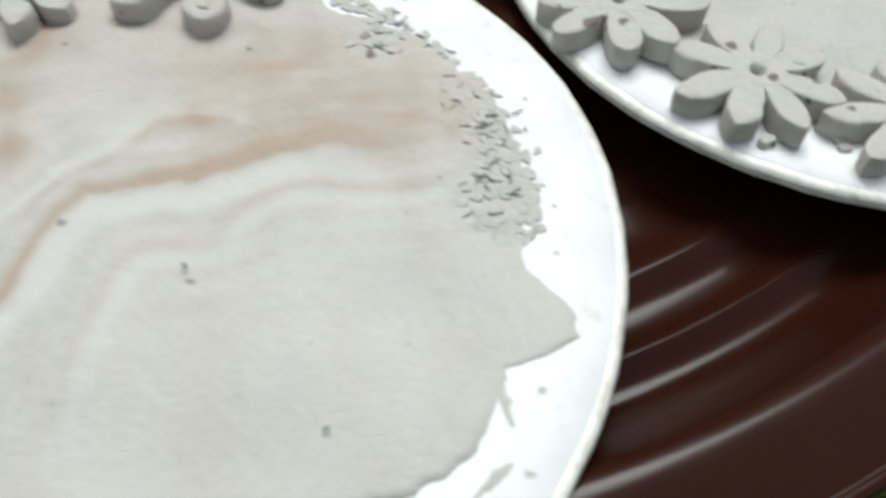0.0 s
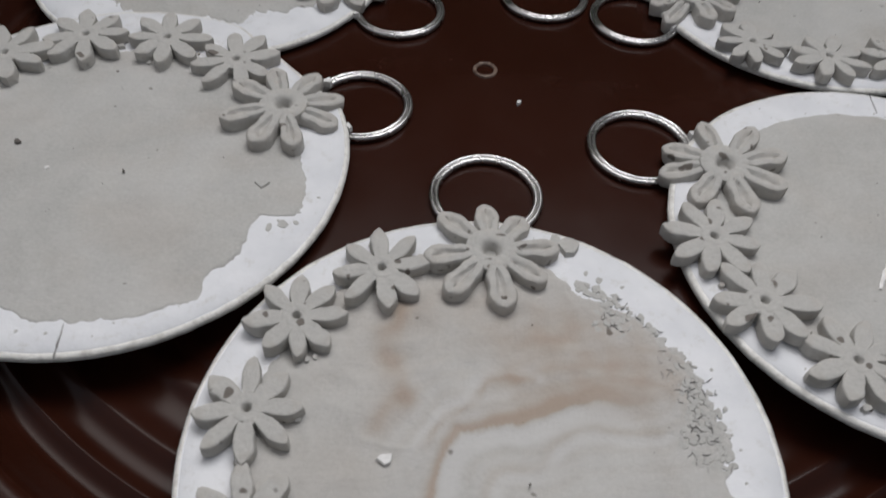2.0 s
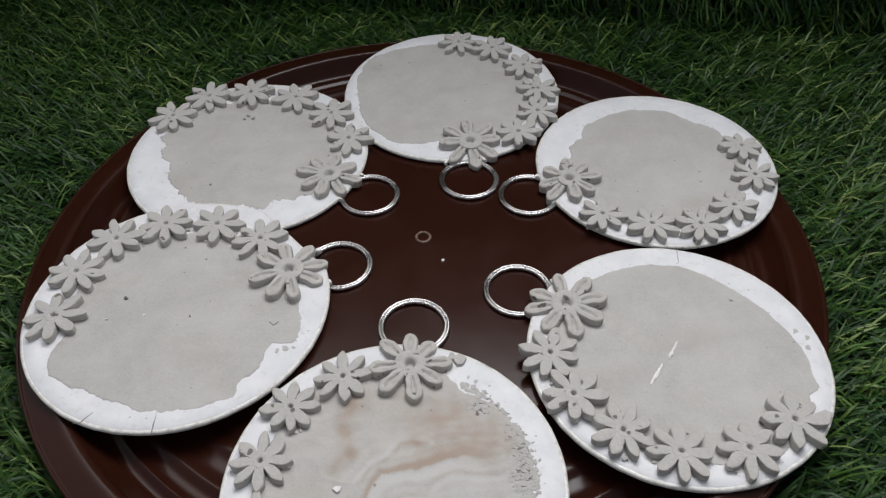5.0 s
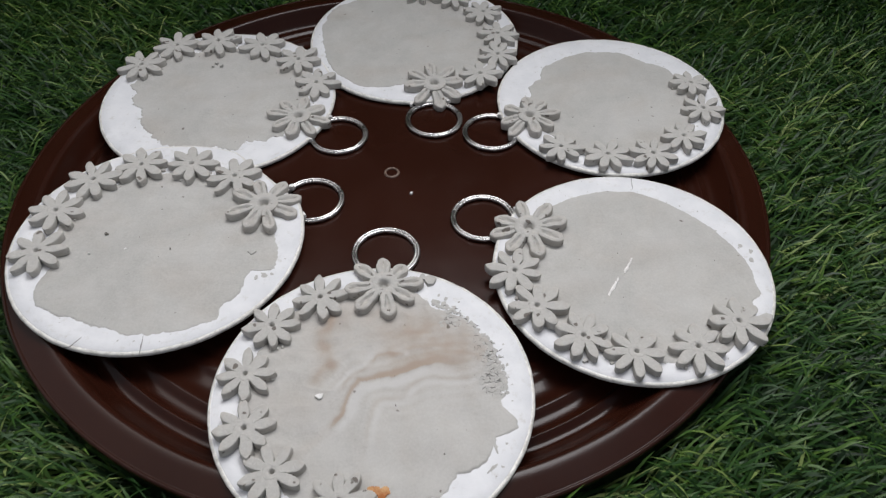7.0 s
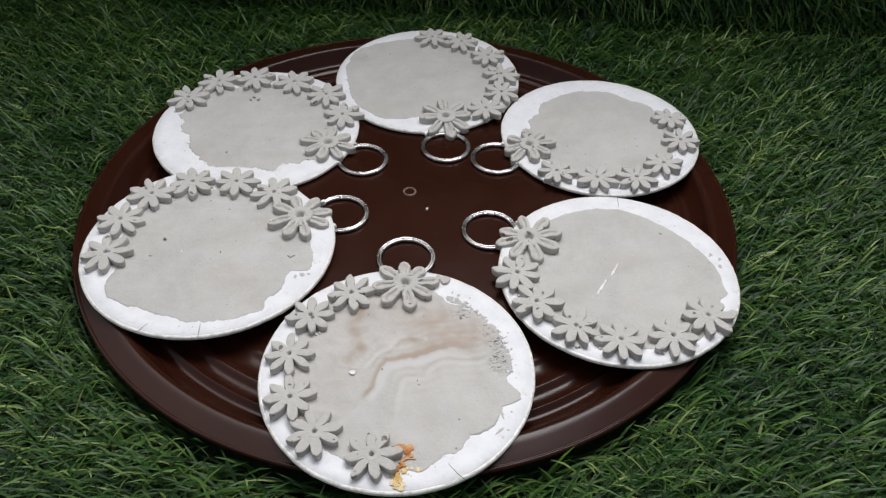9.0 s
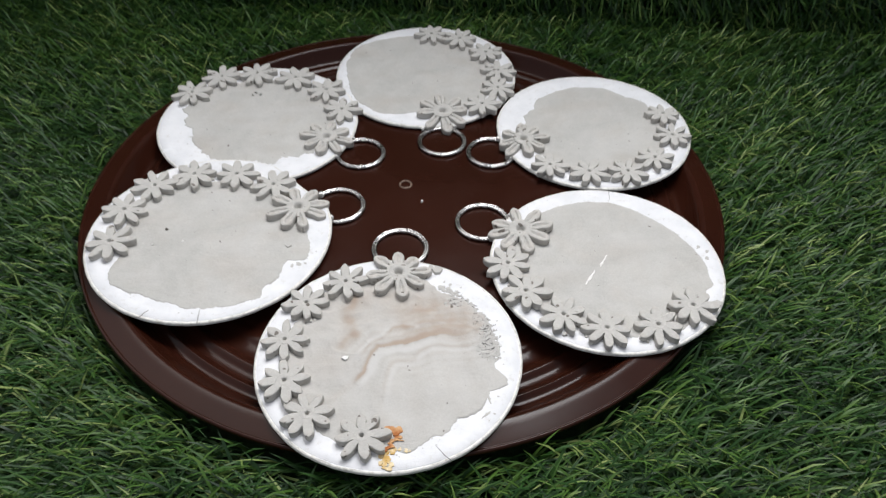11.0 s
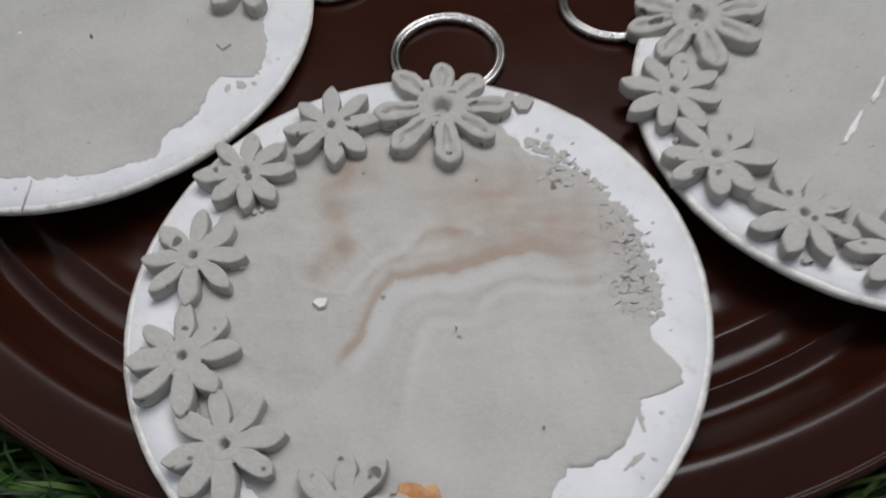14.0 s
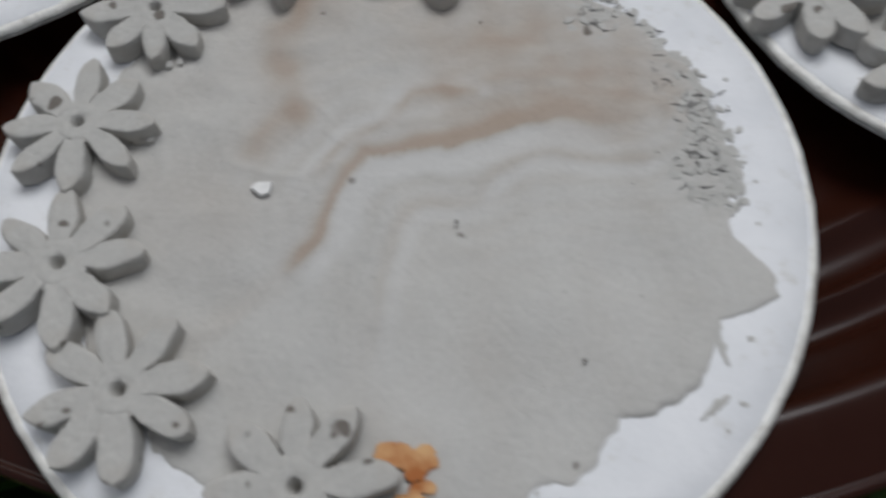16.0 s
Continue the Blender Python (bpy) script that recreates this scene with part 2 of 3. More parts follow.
tagged(turf("wall_grass", GRASS, cladding, rng, -1.2, Matrix.Translation(WALL_AT) @ pose(0, 0, 0, 90, 0, WALL_TURN)),
       "dark green artificial grass hanging on the wall", "grass", kind="stuff")


# ---- the round tray ----
def build_tray():
    # plateau, two low steps, two ribs, the broad rim with its bead, and the outer skirt
    top = smooth_line([(0.0, 0.0), (0.06, 0.0), (0.118, 0.0), (0.128, -0.0006), (0.136, -0.0042), (0.142, -0.0070), (0.1465, -0.0070), (0.1485, -0.0073), (0.1515, -0.0084),
                       (0.1555, -0.0078), (0.1580, -0.0080), (0.1620, -0.0093), (0.1680, -0.0092), (0.1735, -0.0074), (0.1755, -0.0076), (0.1790, -0.0090), (0.1830, -0.0088),
                       (0.1860, -0.0073), (0.1872, -0.0075), (0.1905, -0.0089), (0.1940, -0.0080), (0.1985, -0.0028), (0.2015, 0.0016), (0.2036, 0.0029), (0.2062, 0.0030),
                       (0.2110, 0.0020), (0.2155, 0.0010), (0.2165, 0.0008), (0.2174, 0.0011), (0.2184, 0.0006), (0.2188, -0.0006)], 6)
    under = smooth_line([(0.2186, -0.0012), (0.2176, -0.0014), (0.2140, -0.0006), (0.2080, 0.0006), (0.2040, 0.0010), (0.1995, -0.0046), (0.1940, -0.0110), (0.180, -0.014), (0.160, -0.0212), (0.153, -0.0212), (0.146, -0.013), (0.12, -0.004), (0.0, -0.004)], 3)
    tray = part("serving_tray", lathe(top + under, 192), TRAY)
    tagged(tray, "large round dark brown plastic tray with concentric ribs, on grass", "tray")
    part("centre_boss", lathe([(0.0033, -0.001), (0.0033, 0.0003), (0.0037, 0.0008), (0.0043, 0.0008), (0.0047, 0.0003), (0.0047, -0.001)], 32, closed=True), MARK, tray, "small pale moulded ring mark")
    return tray


build_tray()


# ---- the ornaments ----
def petal(r0, r1, half, tall, hollow):
    """One petal along x: narrow where it meets its neighbours, widest past the middle, upright sides."""
    bm = bmesh.new()
    stops = (0.0, 0.2, 0.38, 0.52, 0.64, 0.76, 0.87, 0.95)

    def outline(inset, z):
        ring = []
        for side in (1, 0, -1):
            for u in (stops if side > 0 else stops[::-1] if side < 0 else (1.0,)):
                r = r0 + (r1 - r0) * u
                w = half * (0.78 + 0.22 * min(1.0, u / 0.62)) * (1.0 if u < 0.62 else max(0.0, 1 - ((u - 0.62) / 0.38) ** 2) ** 0.6)
                w = min(r * 0.405, w)
                free = 1.0 if hollow else min(1.0, max(0.0, (r - 0.34 * r1) / (0.16 * r1)))
                w = max(0.00004 if side else 0.0, w - inset * free)
                ring.append(bm.verts.new((r - inset * (1.5 * u - 0.6 if hollow else max(0.0, 2 * u - 1)), side * w, z)))
        return ring
    if hollow:
        steps = ((0.0, 0.0), (0.0, 0.5), (0.0001, 0.88), (0.0004, 0.97), (0.0010, 1.0), (0.0020, 0.985), (0.0026, 0.88), (0.0031, 0.80), (0.0035, 0.78), (0.0038, 0.78))
    else:
        steps = ((0.0001, 0.0), (0.0, 0.45), (0.0, 0.90), (0.00012, 0.965), (0.0004, 1.0), (0.0010, 1.003), (0.0016, 1.0))
    rings = [outline(half * q / 0.0038 if hollow else q, tall * z) for q, z in steps]
    n = len(rings[0])
    for a, b in zip(rings, rings[1:]):
        for k in range(n):
            bm.faces.new((a[k], a[(k + 1) % n], b[(k + 1) % n], b[k]))
    bm.faces.new(rings[-1])
    bmesh.ops.recalc_face_normals(bm, faces=bm.faces)
    return bm


def hub(r_out, r_hole, tall):
    return lathe([(r_out, 0.0), (r_out, tall * 0.9), (r_out - 0.0007, tall * 0.97), (r_out * 0.55 + r_hole * 0.6, tall), (r_hole * 1.45, tall), (r_hole * 1.15, tall * 0.95), (r_hole * 0.85, tall * 0.72), (r_hole * 0.62, tall * 0.25), (0.0, tall * 0.12)], 24)


MASTER = {}
for kind, args, centre in (("small", (0.0014, 0.0136, 0.0026, 0.0045, False), (0.0047, 0.0011, 0.00458)), ("large", (0.0050, 0.0192, 0.0036, 0.0052, True), (0.0074, 0.0028, 0.0050))):
    petals = []
    for k in range(4):
        bm = petal(*args)
        for v in bm.verts:
            d = noise.noise_vector(Vector((v.co.x * 260, v.co.y * 260, v.co.z * 90 + 7 * k))) * 0.00022
            v.co += Vector((d.x * 2.7, d.y * 2.9, d.z * (0.5 if v.co.z > 0.002 else 0)))
        me = bpy.data.meshes.new("petal")
        bm.to_mesh(me)
        bm.free()
        me.materials.append(PITTED)
        for p in me.polygons:
            p.use_smooth = True
        me.set_sharp_from_angle(angle=radians(38))
        petals.append(me)
    bm = hub(*centre)
    me = bpy.data.meshes.new("flower")
    bm.to_mesh(me)
    bm.free()
    me.materials.append(PITTED)
    for p in me.polygons:
        p.use_smooth = True
    me.set_sharp_from_angle(angle=radians(50))
    MASTER[kind] = (me, petals)


def flower(parent, kind, x, y, z, phase, rnd, big):
    """The petals of a large daisy that hang over the rim droop."""
    me, petals = MASTER[kind]
    f = new("flower", me)
    f.parent = parent
    size = big * rnd.uniform(0.97, 1.04)
    f.matrix_local = pose(x, y, z, rnd.uniform(-2.5, 2.5), rnd.uniform(-2.5, 2.5), phase) @ Matrix.Diagonal((size, size, rnd.uniform(0.94, 1.06), 1))
    tagged(f, "large grey clay daisy with hollowed petals" if kind == "large" else "small grey clay daisy with pitted petals")
    for k in range(8):
        p = new("petal", petals[rnd.randrange(4)])
        p.parent = f
        s = rnd.uniform(0.91, 1.07)
        turn = 45 * k + rnd.uniform(-5, 5)
        droop = 13 * max(0.0, math.cos(radians(turn + phase) - math.atan2(y, x))) if kind == "large" else 0.0
        p.matrix_local = pose(0, 0, 0, 0, 0, turn) @ pose(0, 0, 0, 0, rnd.uniform(-0.5, 1.0) + droop, 0) @ Matrix.Diagonal((s, rnd.uniform(0.90, 1.10), 1, 1))
    return f


def board(parent, radius, tall, seed, cut=None):
    """The round board: two layers with a slightly wavy, chipped rim; cut: bearing and reach of a straight trimmed side."""
    bm = lathe([(0.0, 0.0), (radius * 0.97, 0.0), (radius - 0.0005, 0.0001), (radius - 0.0001, 0.0005), (radius - 0.0002, 0.0009), (radius - 0.0010, 0.0011), (radius - 0.0010, 0.0012), (radius, 0.0014), (radius - 0.0001, tall - 0.0009), (radius - 0.0006, tall - 0.0004), (radius - 0.0014, tall - 0.00012), (radius - 0.0017, tall - 0.00028), (radius - 0.0020, tall), (radius * 0.9, tall), (radius * 0.5, tall), (0.0, tall)], 160)
    for v in bm.verts:
        r = math.hypot(v.co.x, v.co.y)
        if r > radius * 0.95:
            a = math.atan2(v.co.y, v.co.x)
            k = 1 + (0.0045 * noise.noise((math.cos(a) * 2, math.sin(a) * 2, seed)) + 0.003 * noise.noise((math.cos(a) * 14, math.sin(a) * 14, seed)))
            if cut:
                k *= min(1.0, cut[1] / max(0.2, math.cos(a - radians(cut[0]))))
            v.co.x, v.co.y = v.co.x * k, v.co.y * k
            v.co.z += 0.0002 * noise.noise((math.cos(a) * 20, math.sin(a) * 20, seed + v.co.z * 900)) if v.co.z > 0.0001 else 0
    ob = part("board", bm, BOARD, parent, "round white-primed board")
    ob.data.materials.append(EDGE)
    for p in ob.data.polygons:
        if p.normal.z > -0.5 and math.hypot(p.center.x, p.center.y) > (radius - 0.0016) * (min(1.0, cut[1] / max(0.2, math.cos(math.atan2(p.center.y, p.center.x) - radians(cut[0])))) if cut else 1.0):
            p.material_index = 1
    return sharpen(ob, 50)


def reach_at(outline, a):
    """How far the clay reaches at the angle a, as a share of the radius, between (angle, hundredths) pairs."""
    pairs = [(outline[-1][0] - 360, outline[-1][1]), *outline, (outline[0][0] + 360, outline[0][1])]
    for (a0, r0), (a1, r1) in zip(pairs, pairs[1:]):
        if a0 <= a <= a1:
            return (r0 + (r1 - r0) * (a - a0) / max(a1 - a0, 1e-6)) / 100


def clay(parent, radius, outline, z, seed, wave=None, ragged=0.011):
    """A thin trowelled skin; outline: its reach as reach_at() takes it."""
    na, nr = 480, 64
    bm = bmesh.new()
    reach = []
    for k in range(na):
        a = -180 + 360 * k / na
        r = reach_at(outline, a)
        c, s = math.cos(radians(a)), math.sin(radians(a))
        r += ragged * (1.3 * noise.noise((c * 9, s * 9, seed)) + 0.8 * noise.noise((c * 26, s * 26, seed)) + 0.55 * noise.noise((c * 60, s * 60, seed)))
        reach.append((r * radius, c, s))
    rings, tops = [], []
    for j in range(nr + 1):
        u = 1 - (1 - j / nr) ** 1.25
        ring = []
        for r, c, s in reach:
            x, y = r * u * c, r * u * s
            edge = min(1.0, r * (1 - u) / 0.0011)
            h = 0.0004 * math.sqrt(edge) + edge * (0.00046 * noise.noise((x * 45, y * 45, seed)) + 0.00024 * noise.noise((x * 150, y * 110, seed)) + 0.00015 * noise.noise((x * 28, y * 190, seed + 3)))
            if wave:
                h += edge * wave(x, y)[2]
            ring.append(bm.verts.new((x, y, z + max(h, 0.00005) if j < nr else z - 0.0002)))
            if j == 0:
                break
        rings.append(ring)
    for a, b in zip(rings, rings[1:]):
        for k in range(na):
            j = (k + 1) % na
            bm.faces.new((a[0], b[k], b[j]) if len(a) == 1 else (a[k], b[k], b[j], a[j]))
    ob = part("clay_layer", bm, CLAY, parent, "thin uneven skin of dried grey clay")
    brown, pale = [], []
    for v in ob.data.vertices:
        b, p, _ = wave(v.co.x, v.co.y) if wave else (0.24 * max(0, noise.noise((v.co.x * 34 + seed, v.co.y * 70, 1.5)) - 0.05), 0.35 * max(0, noise.noise((v.co.x * 30, v.co.y * 60 + seed, 4.5))), 0)
        brown.append(b)
        pale.append(p)
    ob.data.attributes.new("brown", "FLOAT", "POINT").data.foreach_set("value", brown)
    ob.data.attributes.new("pale", "FLOAT", "POINT").data.foreach_set("value", pale)
    return ob


def flakes(name, parent, material, spots, z, rnd, thick=0.0004, label=""):
    """Small irregular flat crumbs: x, y, radius."""
    bm = bmesh.new()
    for x, y, r in spots:
        n = 8
        turn, squash = rnd.uniform(0, 6.28), rnd.uniform(0.5, 1.0)
        low, high = [], []
        for k in range(n):
            a = 2 * math.pi * k / n
            q = r * rnd.uniform(0.65, 1.2)
            px, py = q * math.cos(a), q * math.sin(a) * squash
            px, py = px * math.cos(turn) - py * math.sin(turn), px * math.sin(turn) + py * math.cos(turn)
            low.append(bm.verts.new((x + px, y + py, z - 0.0002)))
            high.append(bm.verts.new((x + px * 0.88, y + py * 0.88, z + thick * rnd.uniform(0.7, 1.2))))
        for k in range(n):
            j = (k + 1) % n
            bm.faces.new((low[k], low[j], high[j], high[k]))
        bm.faces.new(high)
    ob = part(name, bm, material, parent, label)
    return sharpen(ob, 30)


def each(name, parent, material, spots, z, rnd, thick, label):
    """The same, every crumb a part of its own."""
    for spot in spots:
        flakes(name, parent, material, [spot], z, rnd, thick, label)


def stroke(name, parent, material, points, width, z, rnd, thick=0.0003, label=""):
    """A thin raised line along a few points, tapering at its ends."""
    bm = bmesh.new()
    pts = [Vector((px, py, 0)) for px, py in points]
    fine = []
    for a, b in zip(pts, pts[1:]):
        fine += [a.lerp(b, k / 5) for k in range(5)]
    fine.append(pts[-1])
    rows = []
    for k, p in enumerate(fine):
        d = (fine[min(k + 1, len(fine) - 1)] - fine[max(k - 1, 0)]).normalized()
        s = Vector((-d.y, d.x, 0)) * width * rnd.uniform(0.6, 1.3) * (0.3 + 0.7 * math.sin(math.pi * (k + 0.5) / len(fine)))
        p = p + Vector((-d.y, d.x, 0)) * rnd.uniform(-0.3, 0.3) * width
        rows.append([bm.verts.new((p.x + s.x, p.y + s.y, z - 0.0001)), bm.verts.new((p.x, p.y, z + thick)), bm.verts.new((p.x - s.x, p.y - s.y, z - 0.0001))])
    for a, b in zip(rows, rows[1:]):
        bm.faces.new((a[0], b[0], b[1], a[1]))
        bm.faces.new((a[1], b[1], b[2], a[2]))
    return part(name, bm, material, parent, label)


def ring_loop(parent, m):
    """A flat split ring: two windings with a groove between them."""
    bm = bmesh.new()
    for mid, up in ((0.0161, 0.0), (0.01765, 0.0001)):
        turn_of_wire = lathe([(mid + 0.00088 * math.cos(2 * math.pi * k / 14), up + 0.00125 * math.sin(2 * math.pi * k / 14)) for k in range(14)], 72, closed=True)
        wire = bpy.data.meshes.new("wire")
        turn_of_wire.to_mesh(wire)
        turn_of_wire.free()
        bm.from_mesh(wire)
        bpy.data.meshes.remove(wire)
    ob = part("ring", bm, CHROME, parent, "worn chrome split ring")
    ob.matrix_local = m
    return ob


def beside(line, x, y):
    """The signed distance from a line of points (positive on its left) and the share of it passed."""
    best, side, run, at = 1.0, 1.0, 0.0, 0.0
    for (x0, y0), (x1, y1) in zip(line, line[1:]):
        dx, dy = x1 - x0, y1 - y0
        t = max(0.0, min(1.0, ((x - x0) * dx + (y - y0) * dy) / (dx * dx + dy * dy)))
        ex, ey = x - x0 - t * dx, y - y0 - t * dy
        d = math.hypot(ex, ey)
        if d < best:
            best, side, at = d, dx * ey - dy * ex, run + t * math.hypot(dx, dy)
        run += math.hypot(dx, dy)
    return math.copysign(best, side), at / run


TIDE = ((-0.0173, -0.0200), (-0.0128, -0.0138), (-0.0111, -0.0068), (-0.0085, -0.0003), (-0.0062, 0.0040), (0.0028, 0.0052), (0.0087, 0.0060), (0.0140, 0.0088), (0.0210, 0.0112), (0.0304, 0.0128), (0.0435, 0.0133))
CREST = ((-0.0150, -0.0040), (-0.0115, 0.0040), (-0.0061, 0.0090), (-0.0012, 0.0130), (0.0010, 0.0175), (0.0060, 0.0191), (0.0126, 0.0176))
SECOND = ((-0.0025, -0.0380), (0.0000, -0.0132), (0.0030, -0.0075), (0.0134, -0.0042), (0.0175, 0.0015), (0.0260, 0.0052), (0.0445, 0.0044))
STAIN = ((-0.0215, 0.0400), (-0.0245, 0.0300), (-0.0242, 0.0225), (-0.0215, 0.0136), (-0.0263, 0.0048))
TAIL = ((-0.0128, -0.0138), (-0.0200, -0.0230), (-0.0310, -0.0330))


def bell(d, w):
    return math.exp(-((d / w) ** 2))


def wave_a(x, y):
    """Brown tide marks and soft swells across one clay skin: how brown, how pale, how high."""
    x, y = x + 0.0012 * noise.noise((x * 75, y * 75, 2.0)) + 0.0007 * noise.noise((x * 260, y * 260, 5.0)), y + 0.0014 * noise.noise((x * 95, y * 95, 9.0)) + 0.0006 * noise.noise((x * 280, y * 280, 8.0))
    tide, ta = beside(TIDE, x, y)
    crest, ca = beside(CREST, x, y)
    second, sa = beside(SECOND, x, y)
    stain, _ = beside(STAIN, x, y)
    tail, tb = beside(TAIL, x, y)
    patch = 0.75 + 0.7 * noise.noise((x * 150, y * 150, 6.0))
    ends = min(1.0, ta / 0.06) * min(1.0, (1.03 - ta) / 0.25)
    brown = ends * (0.78 + 0.2 * bell(ta - 0.45, 0.2)) * (bell(tide, 0.0018 + 0.0075 * max(0.0, ta - 0.35)) if tide > 0 else bell(tide, 0.0008))
    brown += 0.45 * bell(crest, 0.0011) * min(1.0, ca / 0.1) * patch
    brown += 0.62 * bell(stain, 0.0032) * patch + 0.16 * bell(tail, 0.0022) * (1 - 0.6 * tb)
    brown += 0.17 * (bell(second, 0.0016) if second > 0 else bell(second, 0.0007)) * min(1.0, sa / 0.2)
    for bx, by, br, ba in ((-0.0205, 0.0130, 0.0036, 0.62), (0.026, 0.027, 0.016, 0.52), (0.040, 0.020, 0.011, 0.42), (0.0075, 0.0190, 0.0032, 0.55), (-0.016, 0.0405, 0.007, 0.28), (0.006, 0.036, 0.013, 0.34), (-0.028, 0.030, 0.008, 0.25)):
        brown += ba * math.exp(-(((x - bx) ** 2 + (y - by) ** 2) / br ** 2)) * patch
    upper = min(1.0, max(0.0, (tide + 0.002) / 0.008))
    brown += 0.05 + 0.12 * upper * (0.6 + noise.noise((x * 45, y * 70, 17.0)))
    pale = ends * 0.75 * bell(tide + 0.0034, 0.0022) + 0.4 * bell(second + 0.0024, 0.0016) * min(1.0, sa / 0.25) + 0.35 * bell(crest - 0.0022, 0.0016)
    vein = math.sin(tide * 1350 + 2.4 * noise.noise((x * 55, y * 55, 51.0))) * bell(tide, 0.021) * min(1.0, abs(tide) / 0.005) * min(1.0, max(0.0, ta - 0.04) / 0.25)
    streak = noise.noise((x * 150 + y * 30, y * 22, 61.0))
    brown += 0.10 * max(0.0, vein) + 0.10 * max(0.0, streak)
    pale += 0.2 * max(0.0, -vein) + 0.16 * max(0.0, -streak)
    pale = pale * max(0.2, 1 - brown) + 0.25 * max(0.0, noise.noise((x * 40, y * 40, 12.0))) + 0.2 * max(0.0, 1 - 1.8 * brown)
    swell = 0.00018 * ends * (bell(tide, 0.0060) if tide > 0 else bell(tide, 0.0022)) + 0.0002 * bell(crest, 0.0024) + 0.00012 * (bell(second, 0.004) if second > 0 else bell(second, 0.002))
    swell += 0.0005 * bell(math.hypot(x + 0.0205, y - 0.0145), 0.0050) + 0.0004 * noise.noise((x * 60, y * 60, 21.0)) + 0.0004 * noise.noise((x * 110, y * 70, 31.0)) * bell(y - 0.025, 0.02)
    fold = 1 - abs(2.2 * noise.noise((x * 70 + 3, y * 95, 41.0)))
    swell += 0.00022 * max(0.0, fold) ** 2 * (0.2 + 0.8 * upper)
    return min(0.92, max(0.0, brown)), min(0.75, pale), 2.2 * swell


TALL, LIFT = 0.0028, 0.0031


def ornament(x, y, radius, flowers, phases, outline, ring, seed, label, wave=None, ragged=0.011, tilt=(0, 0.0), lift=LIFT, sizes=(1.0, 1.0), cut=None):
    """tilt: the bearing towards which the board leans up on its neighbour or on the rim, and by how many degrees; sizes: of the large daisy and the small ones."""
    rnd = random.Random(seed)
    thing = new("hanging_ornament")
    lean = Matrix.Rotation(radians(tilt[1]), 4, Vector((math.sin(radians(tilt[0])), -math.cos(radians(tilt[0])), 0)))
    thing.matrix_world = Matrix.Translation((x, y, lift)) @ lean
    tagged(thing, label, "ornament", group="ornaments on the tray")
    board(thing, radius, TALL, seed * 3.7, cut)
    clay(thing, radius, outline, TALL, seed * 1.9, wave, ragged)
    for k, ((a, r), phase) in enumerate(zip(flowers, phases)):
        # local x, y of the flower about the board's centre
        flower(thing, "large" if k == 0 else "small", r * math.cos(radians(a)), r * math.sin(radians(a)), TALL + 0.0002, phase, rnd, sizes[min(k, 1)])
    rx, ry = ring[0] - x, ring[1] - y
    ring_loop(thing, lean.inverted() @ pose(rx, ry, 0.0014 - lift))
    # dabs of white primer where ring and board meet
    d = Vector((rx, ry)).normalized()
    s = Vector((-d.y, d.x))
    for side in (-1, 1):
        p = d * (radius - 0.0004) + s * side * 0.0125
        flakes("primer_dab", thing, WHITE, [(p.x, p.y, 0.0017)], 0.0004, rnd, 0.0021)
    # lumps of clay squeezed out beside the flowers
    for a, r in flowers:
        for _ in range(rnd.randrange(1, 5)):
            b = rnd.uniform(0, 6.28)
            q = Vector((r * math.cos(radians(a)) + 0.0122 * math.cos(b), r * math.sin(radians(a)) + 0.0122 * math.sin(b)))
            if q.length < radius - 0.003:
                flakes("clay_lump", thing, PITTED, [(q.x, q.y, rnd.uniform(0.0006, 0.0017))], TALL + 0.0002, rnd, rnd.uniform(0.0005, 0.0016), "squeezed-out lump of clay")
    # loose bits of clay near the ragged edge
    bits = []
    for _ in range(26):
        a = rnd.uniform(-180, 180)
        reach = reach_at(outline, a) * radius
        r = reach + abs(rnd.gauss(0, 0.0035))
        if r < radius - 0.002:
            bits.append((r * math.cos(radians(a)), r * math.sin(radians(a)), rnd.uniform(0.00025, 0.0007)))
    flakes("clay_debris", thing, CLAY, bits, TALL, rnd, 0.00015)["kind"] = "stuff"
    grit = [(rr * math.cos(a), rr * math.sin(a), rnd.uniform(0.00015, 0.0003)) for rr, a in ((radius * 0.72 * math.sqrt(rnd.random()), rnd.uniform(0, 6.28)) for _ in range(6))]
    flakes("grit", thing, DARK, grit, TALL + 0.0006, rnd, 0.00025)["kind"] = "stuff"
    return thing, rnd


A, rnd_a = ornament(-0.0041, -0.1550, 0.0741, [(87, 0.0590), (119, 0.058), (146, 0.06), (174, 0.0584), (-158, 0.0585), (-133, 0.0578), (-101, 0.0562)], [6, 9, 7, 8, 11, 16, 10],
                    [(-159, 80), (-133, 80), (-100, 84), (-84, 84), (-79, 87), (-66, 80), (-56, 81), (-49, 76), (-38, 84), (-31, 83), (-25, 82), (-21, 89), (-18, 92), (-15, 90), (-10, 81), (-4, 79), (2, 84), (8, 81), (15, 80), (23, 83), (31, 79), (41, 79), (50, 76), (57, 73), (70, 80), (86, 88), (119, 82), (146, 80), (174, 79)], (-0.0012, -0.0667), 1,
                    "round white ornament with swirled brown-stained grey clay and daisies", wave_a, sizes=(1.05, 1.05))
